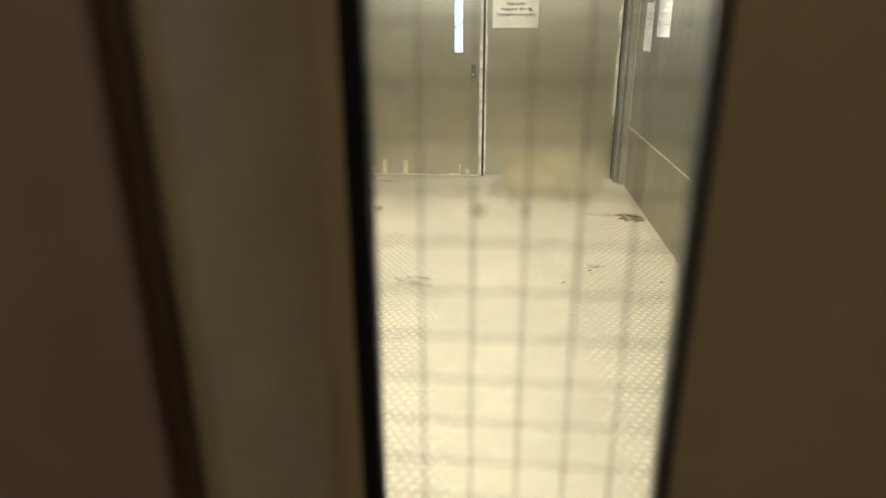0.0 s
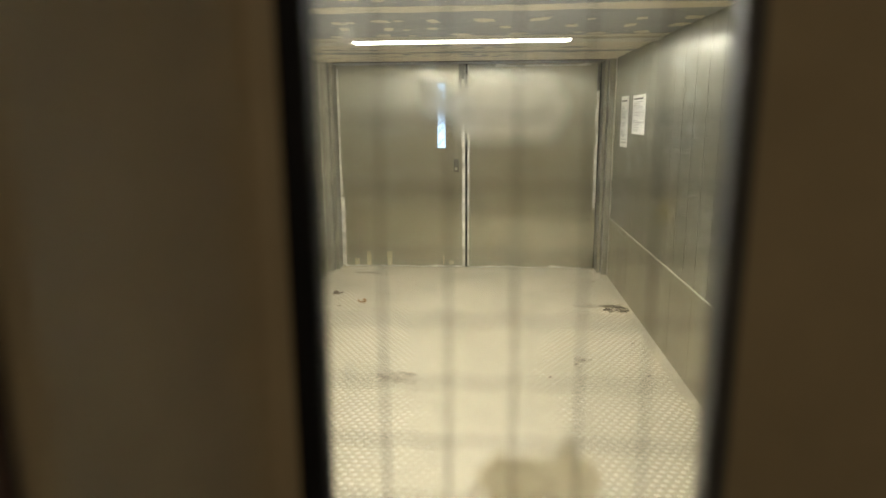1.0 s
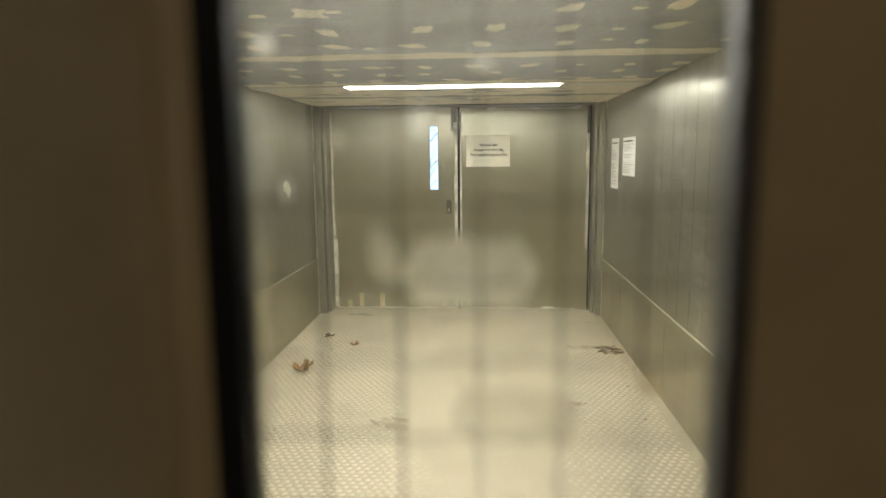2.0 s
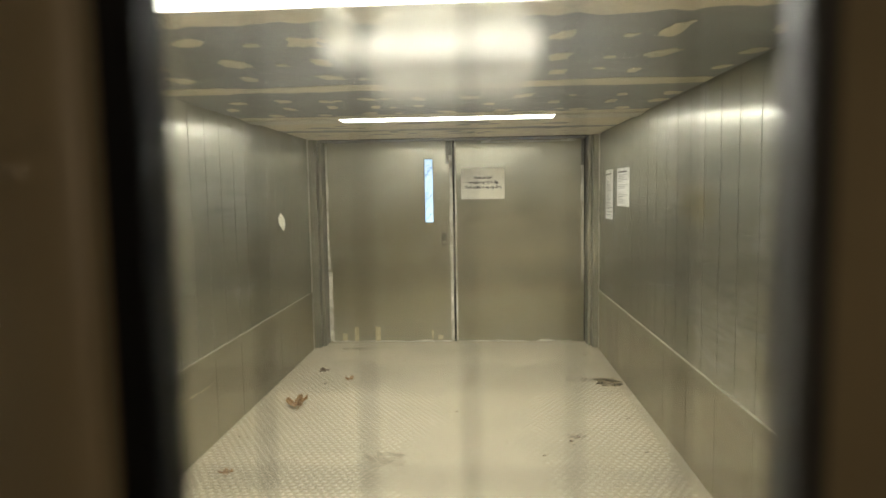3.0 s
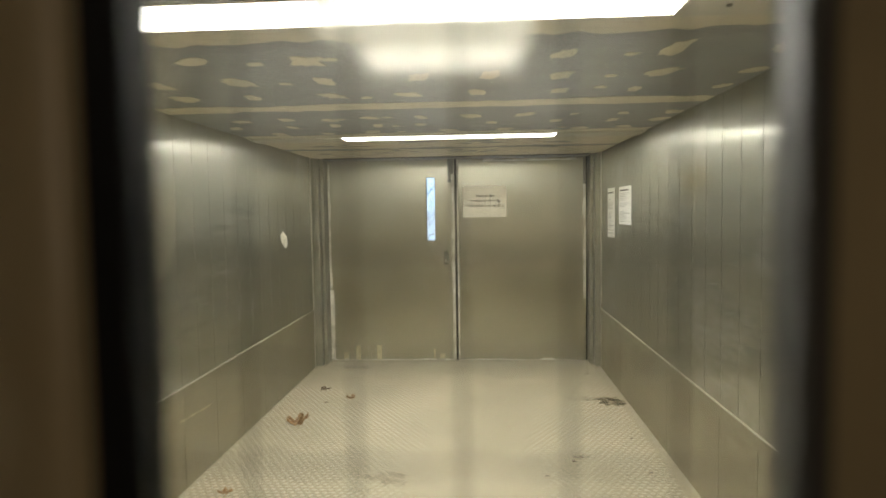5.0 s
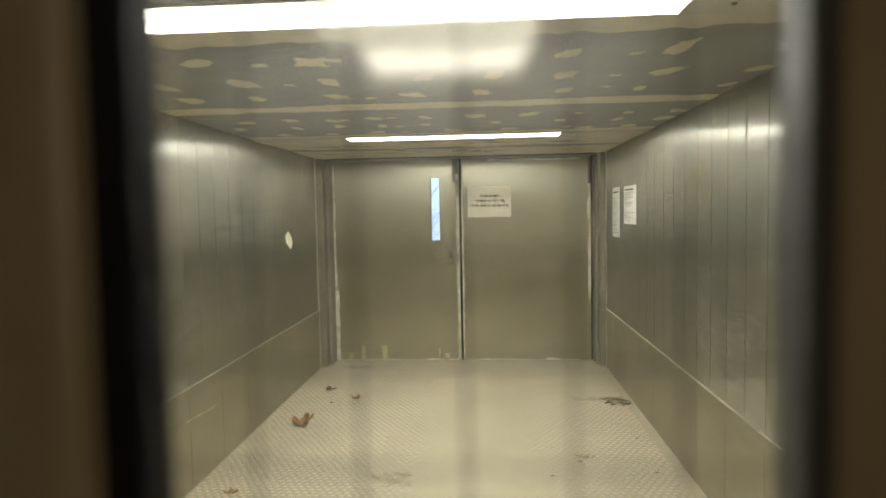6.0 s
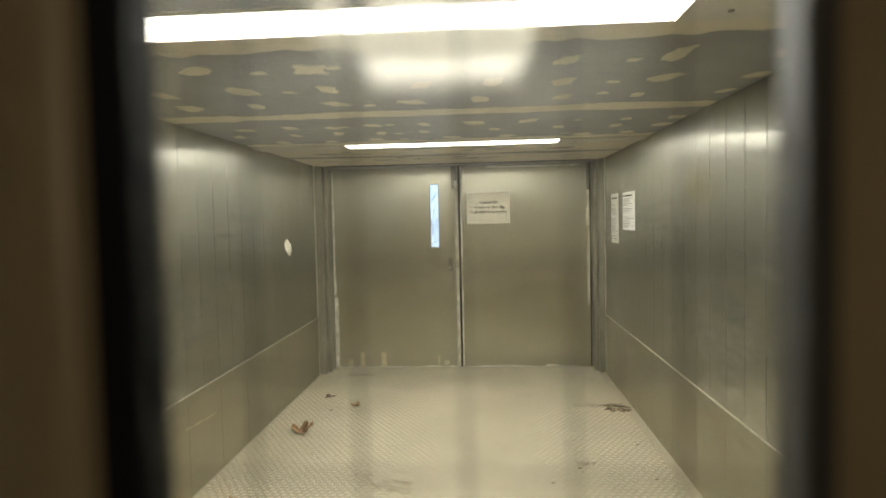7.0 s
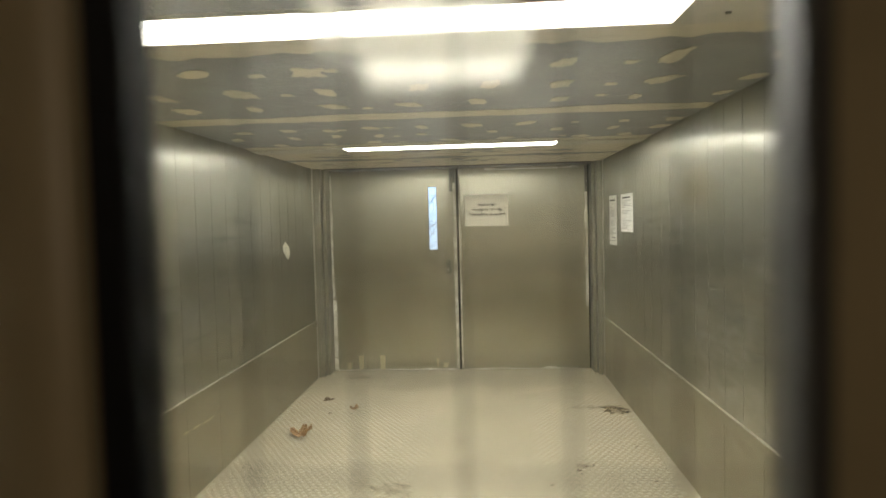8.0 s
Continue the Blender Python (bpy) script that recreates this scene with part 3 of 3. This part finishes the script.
# ---------------------------------------------------------------- light panels
for y0, y1 in LAMPS:
    lamp = thing("ceiling_light", (0, (y0 + y1) / 2, H), "long fluorescent light panel flush in the lift ceiling, switched on", "ceiling light", "lift lights")
    part("diffuser", boxes((LIT[0], LIT[1], y0 + 0.012, y1 - 0.012, H - 0.006, H + 0.02), bevel=0.003), TUBE_GLOW, lamp)
    part("end_cover", boxes((WL + 0.002, LIT[0] - 0.002, y0 + 0.012, y1 - 0.012, H - 0.012, H + 0.02), bevel=0.002), FIXTURE, lamp)
    part("end_cover", boxes((LIT[1] + 0.002, WR - 0.002, y0 + 0.012, y1 - 0.012, H - 0.012, H + 0.02), bevel=0.002), FIXTURE, lamp)
    part("trim_bar", boxes((WL + 0.002, WR - 0.002, y1 - 0.010, y1 + 0.006, H - 0.008, H + 0.02), bevel=0.002), FIXTURE, lamp)
    part("trim_bar", boxes((WL + 0.002, WR - 0.002, y0 - 0.006, y0 + 0.010, H - 0.008, H + 0.02), bevel=0.002), FIXTURE, lamp)
    bm = bmesh.new()
    bmesh.ops.create_cone(bm, cap_ends=True, segments=14, radius1=0.007, radius2=0.009, depth=0.004,
                          matrix=Matrix.Translation((0.640, y1 - 0.10, H - 0.014)))
    part("screw", bm, DARK_METAL, lamp)

# ---------------------------------------------------------------- outside the far window
backdrop = shaped("backdrop", boxes((-6, 5, 14.0, 14.05, -3, 7)), SKY_GLOW, "pale blue winter sky", "sky", kind="structure")
tree = thing("bare_tree", (-1.1, 10.0, -1.0), "bare winter tree with thin dark twigs", "tree")
rng = random.Random(21)


def limb(bm, a, d, length, r, depth):
    n = 4
    p, ring = Vector(a), None
    for i in range(n + 1):
        rad = r * (1 - 0.6 * i / n)
        side = d.orthogonal().normalized()
        up = d.cross(side).normalized()
        now = [bm.verts.new(p + (side * math.cos(q) + up * math.sin(q)) * rad) for q in (0, 2.09, 4.19)]
        if ring:
            for k in range(3):
                bm.faces.new((ring[k], ring[(k + 1) % 3], now[(k + 1) % 3], now[k]))
        ring = now
        if depth and i >= 1:
            for s in (-1, 1):
                turn = (d + Vector((s * rng.uniform(0.4, 1.0), rng.uniform(-0.3, 0.3), rng.uniform(-0.1, 0.5)))).normalized()
                limb(bm, p, turn, length * rng.uniform(0.45, 0.65), rad * 0.6, depth - 1)
        d = (d + Vector((rng.uniform(-0.15, 0.15), 0, rng.uniform(-0.1, 0.1)))).normalized()
        p = p + d * (length / n)


bm = bmesh.new()
limb(bm, (-1.35, 10.0, -1.0), Vector((0.12, 0, 1)), 3.4, 0.03, 0)
part("trunk", bm, BARK, tree)
bm = bmesh.new()
for z in (0.2, 0.6, 0.95, 1.3):
    limb(bm, (-1.3 + z * 0.1, 10.0, z), Vector((0.5, 0, 0.8)).normalized(), 1.6, 0.006, 2)
part("crown", bm, BARK, tree)

# ---------------------------------------------------------------- leaves and litter
def leaf(x, y, size, turn, curl, material, label, lobes=5):
    bm = bmesh.new()
    rr = random.Random(int(x * 1000))
    n = 56
    c = bm.verts.new((x, y, 0.0022))
    ring = []
    for i in range(n):
        a = 2 * math.pi * i / n
        lob = 0.36 + 0.64 * abs(math.cos(a * lobes / 2)) ** 1.0
        rad = size / 2 * lob * (1 - 0.18 * rr.random())
        lift = curl * size * (max(0.0, lob - 0.45) * (0.55 + 1.0 * noise.noise((math.cos(a) * 1.6 + x * 9, math.sin(a) * 1.6, 3))) + 0.12 * rr.random())
        ring.append(bm.verts.new((x + rad * math.cos(a + turn), y + rad * math.sin(a + turn), 0.0022 + lift)))
    for i in range(n):
        bm.faces.new((c, ring[i], ring[(i + 1) % n]))
    ext = bmesh.ops.extrude_face_region(bm, geom=bm.faces[:])
    bmesh.ops.translate(bm, verts=[v for v in ext["geom"] if isinstance(v, bmesh.types.BMVert)], vec=(0, 0, 0.0012))
    bmesh.ops.recalc_face_normals(bm, faces=bm.faces)
    whole = thing("dry_leaf", (x, y, 0.002), label, "leaf", "leaves on the lift floor")
    part("blade", bm, material, whole)
    s = size * 0.5
    bm = bmesh.new()
    box(bm, x - 0.0014 + s * 0.3, x + 0.0014 + s * 0.3, y - s * 1.2, y - s * 0.2, 0.002, 0.0046, 0.0006)
    part("stalk", bm, material, whole)
    return whole


leaf(-1.317, 4.290, 0.175, 0.4, 0.8, LEAF, "large curled brown maple leaf lying on the lift floor", 5)
leaf(-1.059, 4.920, 0.085, 1.2, 0.7, LEAF, "small crumpled brown leaf lying on the lift floor", 3)
leaf(-1.338, 5.190, 0.120, 0.1, 0.16, LEAF_DARK, "flat dark brown leaf lying on the lift floor", 3)
leaf(-1.388, 3.190, 0.090, 2.0, 0.40, LEAF, "brown leaf lying near the lift wall", 4)
rng = random.Random(4)
for i in range(48):
    x, y = rng.uniform(WL + 0.1, WR - 0.1), rng.uniform(3.2, 5.8)
    if i < 6:
        x, y = ((0.957, 4.053), (0.145, 3.643), (-0.172, 4.17), (0.587, 3.725), (-0.2, 3.5), (0.35, 3.45))[i]
    s = rng.uniform(0.006, 0.014) if i < 12 else rng.uniform(0.003, 0.007)
    bm = bmesh.new()
    bmesh.ops.create_icosphere(bm, subdivisions=1, radius=s, matrix=Matrix.Translation((x, y, 0.003)) @ Matrix.Diagonal((1.3, 0.8, 0.3, 1)))
    for v in bm.verts:
        v.co += Vector((rng.uniform(-0.3, 0.3), rng.uniform(-0.3, 0.3), 0)) * s
    shaped("crumb", bm, LEAF_DARK, "small dark crumb of dirt on the lift floor", "litter", "crumbs on the floor")

rng = random.Random(14)
for x, y, w, h, m, lab in ((0.985, 4.87, 0.24, 0.30, WET, "dark damp stain on the lift floor"), (0.80, 4.93, 0.34, 0.14, DUST, "thin streak of dried damp on the floor"),
                           (-0.54, 3.38, 0.30, 0.24, DUST, "greyish dirt smear on the lift floor"), (0.58, 3.73, 0.14, 0.10, DUST, "small dirt smear on the lift floor"),
                           (-1.21, 5.95, 0.30, 0.12, DUST, "dusty patch by the far doors")):
    bm = bmesh.new()
    sheet(bm, ragged(rng, x, y, w, h, 28, 0.5), lambda u, v, d: (u, v, 0.0025 + d), 0.0002)
    bmesh.ops.recalc_face_normals(bm, faces=bm.faces)
    shaped("floor_stain", bm, m, lab, "stain", "stains on the floor")

# ---------------------------------------------------------------- landing: door with the wired window
FACE = -0.0045
BACKF = 0.0065
LD0, LD1 = -0.30, 0.95
landing_door = thing("landing_door", (0.3, 0, 0), "beige painted steel landing door with a narrow wired-glass window", "door")
GASK_L, GASK_R = GL - 0.0052, GR + 0.0036
rows = ((LD0, GASK_L, FACE, BACKF, 0.006, 2.02), (GASK_R, LD1, FACE, BACKF, 0.006, 2.02),
        (GASK_L, GASK_R, FACE, BACKF, 0.006, GB - 0.004), (GASK_L, GASK_R, FACE, BACKF, GT + 0.004, 2.02))
part("leaf", boxes(*rows), LANDING_PAINT, landing_door)
bm = bmesh.new()
box(bm, GASK_L, GL, FACE - 0.0015, 0.004, GB - 0.004, GT + 0.004, 0.0008, 2)
box(bm, GL, GR, FACE - 0.0015, 0.004, GB - 0.004, GB, 0.0008, 2)
box(bm, GL, GR, FACE - 0.0015, 0.004, GT, GT + 0.004, 0.0008, 2)
part("gasket", bm, RUBBER, landing_door, "black rubber gasket")
# Right gasket strip, painted grey where the lift lamps light it.
bm = bmesh.new()
box(bm, GR, GASK_R, FACE - 0.0010, 0.004, GB - 0.004, GT + 0.004, 0.0012, 3)
part("gasket", bm, LIT_RUBBER, landing_door, "black rubber gasket, coloured grey for its lit side")
bead = boxes((GASK_L, GL - 0.0022, 0.004, BACKF - 0.0005, GB - 0.004, GT + 0.004), (GR + 0.0008, GASK_R, 0.004, BACKF - 0.0005, GB - 0.004, GT + 0.004))
part("glazing_bead", bead, BEAD, landing_door, "dull grey glazing bead")
pane = part("wired_glass", boxes((GL - 0.0035, GR + 0.0022, -0.003, 0.003, GB - 0.003, GT + 0.003)), GLASS, landing_door, "clear wired glass with a square mesh")
pane.visible_shadow = False


def wire(points, r):
    bm = bmesh.new()
    ring = None
    for i, p in enumerate(points):
        p = Vector(p)
        d = (Vector(points[min(i + 1, len(points) - 1)]) - Vector(points[max(i - 1, 0)])).normalized()
        side = d.cross(Vector((0, 1, 0))).normalized()
        up = Vector((0, 1, 0))
        now = [bm.verts.new(p + (side * math.cos(q) + up * math.sin(q)) * r) for q in (0, 1.257, 2.513, 3.77, 5.027)]
        if ring:
            for k in range(5):
                bm.faces.new((ring[k], ring[(k + 1) % 5], now[(k + 1) % 5], now[k]))
        ring = now
    return bm


for c in range(1, 6):
    x = GX + (c - 3) * CELL
    part("wire", wire([(x + 0.00025 * noise.noise((c, z * 40, 0)), 0.0002, z) for z in np.linspace(GB, GT, 60)], 0.00023), WIRE, pane)
k0, k1 = math.ceil((GB - GZ) / CELL), math.floor((GT - GZ) / CELL)
for k in range(k0, k1 + 1):
    z = GZ + k * CELL
    part("wire", wire([(x, -0.0002, z + 0.00035 * math.sin((x - GX) / CELL * 2 * math.pi + k) + 0.0003 * noise.noise((x * 60, k, 1)))
                       for x in np.linspace(GL, GR, 40)], 0.00023), WIRE, pane)

# torn paper and dried specks on the lift side of the glass
GLASS_Y = 0.0032


def on_glass(u, v, d):
    return (GX + (u - 3) * CELL, GLASS_Y + d, GZ + v * CELL)


def patch(name, outline, material, label, category="paper residue"):
    bm = bmesh.new()
    sheet(bm, outline, on_glass, 0.0002)
    bmesh.ops.recalc_face_normals(bm, faces=bm.faces)
    return shaped(name, bm, material, label, category, "residue on the glass")


def torn(seed, left, right, low, high, top_rough=0.16, low_rough=0.12, spike=None, lean=0.0):
    """A torn scrap's outline in mesh cells: ragged above and below."""
    r = random.Random(seed)
    n = 34
    top, bot = [], []
    for i in range(n + 1):
        f = i / n
        u = left + (right - left) * f
        edge = min(1.0, 6 * f + 0.25, 5 * (1 - f) + 0.35)
        mid = (low + high) / 2 + lean * (f - 0.5)
        half = (high - low) / 2 * edge
        t = mid + half - top_rough * r.random()
        if spike and abs(u - spike) < 0.09:
            t += 0.32
        top.append((u, t))
        bot.append((u, mid - half + low_rough * r.random()))
    return top + bot[::-1]


patch("paper_scrap", torn(1, 2.00, 3.70, 4.66, 5.62, 0.16, 0.03), PAPER_REST, "torn whitish paper scrap stuck to the glass")
patch("paper_scrap", torn(2, 1.58, 2.01, 4.90, 5.72, 0.25, 0.2, lean=-0.3), PAPER_REST, "thin torn edge of paper stuck to the glass")
patch("paper_scrap", torn(3, 2.62, 4.28, 2.78, 3.66, 0.16, 0.1), FAINT_REST, "faded torn paper scrap stuck to the glass")
patch("paper_scrap", torn(4, 2.45, 4.45, -1.28, -0.22, 0.14, 0.22, 3.85), BROWN_REST, "brownish ragged paper scrap stuck to the glass")
grime = bmesh.new()
sheet(grime, [(0.1, -19.2), (5.85, -19.2), (5.85, 30.2), (0.1, 30.2)], lambda u, v, d: (GX + (u - 3) * CELL, 0.0036 + d, GZ + v * CELL), 0.0001)
bmesh.ops.recalc_face_normals(grime, faces=grime.faces)
part("grime_film", grime, GRIME, pane, "thin film of grime")
rng = random.Random(31)
for u, v, w, h in ((2.25, 7.0, 0.28, 0.45), (1.2, 6.78, 0.26, 0.2), (3.03, 7.68, 0.34, 0.26), (0.35, 7.9, 0.3, 0.4), (0.55, 6.15, 0.18, 0.3)):
    patch("paint_speck", ragged(rng, u, v, w, h, 14, 0.4), PAPER_REST, "whitish dried paint speck on the glass", "paint speck")
for u, v, w, h in ((2.08, -1.40, 0.36, 0.16), (2.98, -1.40, 0.26, 0.12), (2.42, -0.98, 0.14, 0.14)):
    patch("rust_spot", ragged(rng, u, v, w, h, 12, 0.4), BROWN_SPOT, "small rust-brown spot on the glass", "stain")
for u, v, w, h in ((5.16, 3.65, 0.26, 0.3), (4.88, 3.86, 0.1, 0.12)):
    patch("yellow_spot", ragged(rng, u, v, w, h, 12, 0.4), YELLOW_SPOT, "small yellow spot on the glass", "stain")
patch("paper_scrap", [(0.06, 2.6), (0.22, 2.9), (0.30, 3.6), (0.16, 4.2), (0.34, 4.6), (0.2, 5.4), (0.28, 5.8), (0.06, 6.0)],
      FAINT_REST, "thin white smear along the window's edge", "paint smear")
for i in range(46):
    u, v = rng.uniform(0.15, 5.85), rng.uniform(0.0, 8.6) if i < 26 else rng.uniform(0.2, 2.6)
    w = rng.uniform(0.03, 0.09)
    patch("paint_speck", ragged(rng, u, v, w, w * rng.uniform(0.6, 2.2), 8, 0.4), SPECK, "tiny whitish paint speck on the glass", "paint speck")

# ---------------------------------------------------------------- landing: frame, walls and lamp
jamb = thing("landing_frame", (-0.2, -0.05, 0), "dark brown painted steel frame beside the landing door", "door frame", kind="structure")
bm = bmesh.new()
outline = [(-0.30, FACE - 0.0003), (-0.30, -0.052), (-0.0650, -0.052)]
for i in range(13):
    q = radians(90 * i / 12)
    outline.append((-0.0465 - 0.0160 * math.cos(q) ** 1.5, FACE - 0.0003 - 0.0470 * (1 - math.sin(q)) ** 1.2))
low = [bm.verts.new((x, y, 0.0)) for x, y in outline]
high = [bm.verts.new((x, y, 2.1)) for x, y in outline]
bm.faces.new(high)
bm.faces.new(low[::-1])
for i in range(len(outline)):
    j = (i + 1) % len(outline)
    f = bm.faces.new((low[i], low[j], high[j], high[i]))
    f.smooth = 3 <= i < len(outline) - 2
bmesh.ops.recalc_face_normals(bm, faces=bm.faces)
part("reveal", bm, LANDING_PAINT, jamb, "olive painted side of the frame")
bm = bmesh.new()
box(bm, -0.30, -0.0670, -0.056, -0.0522, 0, 2.1, 0.0015, 3)
part("face_plate", bm, JAMB_PAINT, jamb)
bm = bmesh.new()
box(bm, -0.0668, -0.0627, -0.0545, -0.0522, 0, 2.1, 0.0008, 2)
part("seal", bm, SEAL, jamb, "dark brown seal")
for x, z in ((-0.080, 1.383), (-0.0647, 1.487)):
    bm = bmesh.new()
    bmesh.ops.create_cone(bm, cap_ends=True, segments=16, radius1=0.0021, radius2=0.0017, depth=0.0012,
                          matrix=Matrix.Translation((x, -0.0566 if x < -0.07 else -0.0551, z)) @ Matrix.Rotation(radians(90), 4, "X"))
    part("screw", bm, RUBBER, jamb)
shaped("wall_south", boxes((WL - 0.4, LD0 - 0.0005, -0.05, 0.06, 0, 2.5), (LD1 + 0.0005, WR + 0.4, -0.05, 0.06, 0, 2.5), (LD0, LD1, -0.05, 0.06, 2.026, 2.5)),
       PLASTER, "plain painted landing wall around the lift door", "wall", kind="structure")
shaped("wall_landing_west", boxes((WL - 0.5, WL - 0.4, -2.2, 0.06, 0, 2.5)), PLASTER, "plain landing side wall", "wall", kind="structure")
shaped("wall_landing_east", boxes((WR + 0.4, WR + 0.5, -2.2, 0.06, 0, 2.5)), PLASTER, "plain landing side wall", "wall", kind="structure")
shaped("wall_landing_back", boxes((WL - 0.5, WR + 0.5, -2.3, -2.2, 0, 2.5)), PLASTER, "plain landing back wall", "wall", kind="structure")
shaped("landing_floor", boxes((WL - 0.5, WR + 0.5, -2.3, 0.095, -0.05, 0.0)), CONCRETE, "grey concrete landing floor", "floor", kind="structure")
shaped("landing_ceiling", boxes((WL - 0.5, WR + 0.5, -2.3, 0.06, 2.5, 2.55)), PLASTER, "plain landing ceiling", "ceiling", kind="structure")
shaped("shaft_cover", boxes((WL - 0.1, WR + 0.1, 0.06, FRONT, 2.02, 2.5), (WL - 0.10, WL - 0.05, 0.06, D, 0, 2.5), (WR + 0.05, WR + 0.10, 0.06, D, 0, 2.5),
                             (WL - 0.1, WR + 0.1, 0.06, D + 0.06, 2.09, 2.12)), CONCRETE, "bare lift shaft lining", "wall", kind="structure")
shaped("wall_north", boxes((WL - 0.5, DL - 0.02, D + 0.06, D + 0.2, 0, 2.5), (DR + 0.03, WR + 0.5, D + 0.06, D + 0.2, 0, 2.5), (DL - 0.02, DR + 0.03, D + 0.06, D + 0.2, 2.0, 2.5)),
       PLASTER, "plain wall around the far lift doors", "wall", kind="structure")
lamp = thing("landing_light", (-0.22, -1.0, 2.5), "round warm ceiling lamp on the landing, switched on", "ceiling light")
bm = bmesh.new()
bmesh.ops.create_cone(bm, cap_ends=True, segments=32, radius1=0.14, radius2=0.17, depth=0.06, matrix=Matrix.Translation((-0.22, -1.0, 2.469)))
part("diffuser", bm, LANDING_GLOW, lamp)
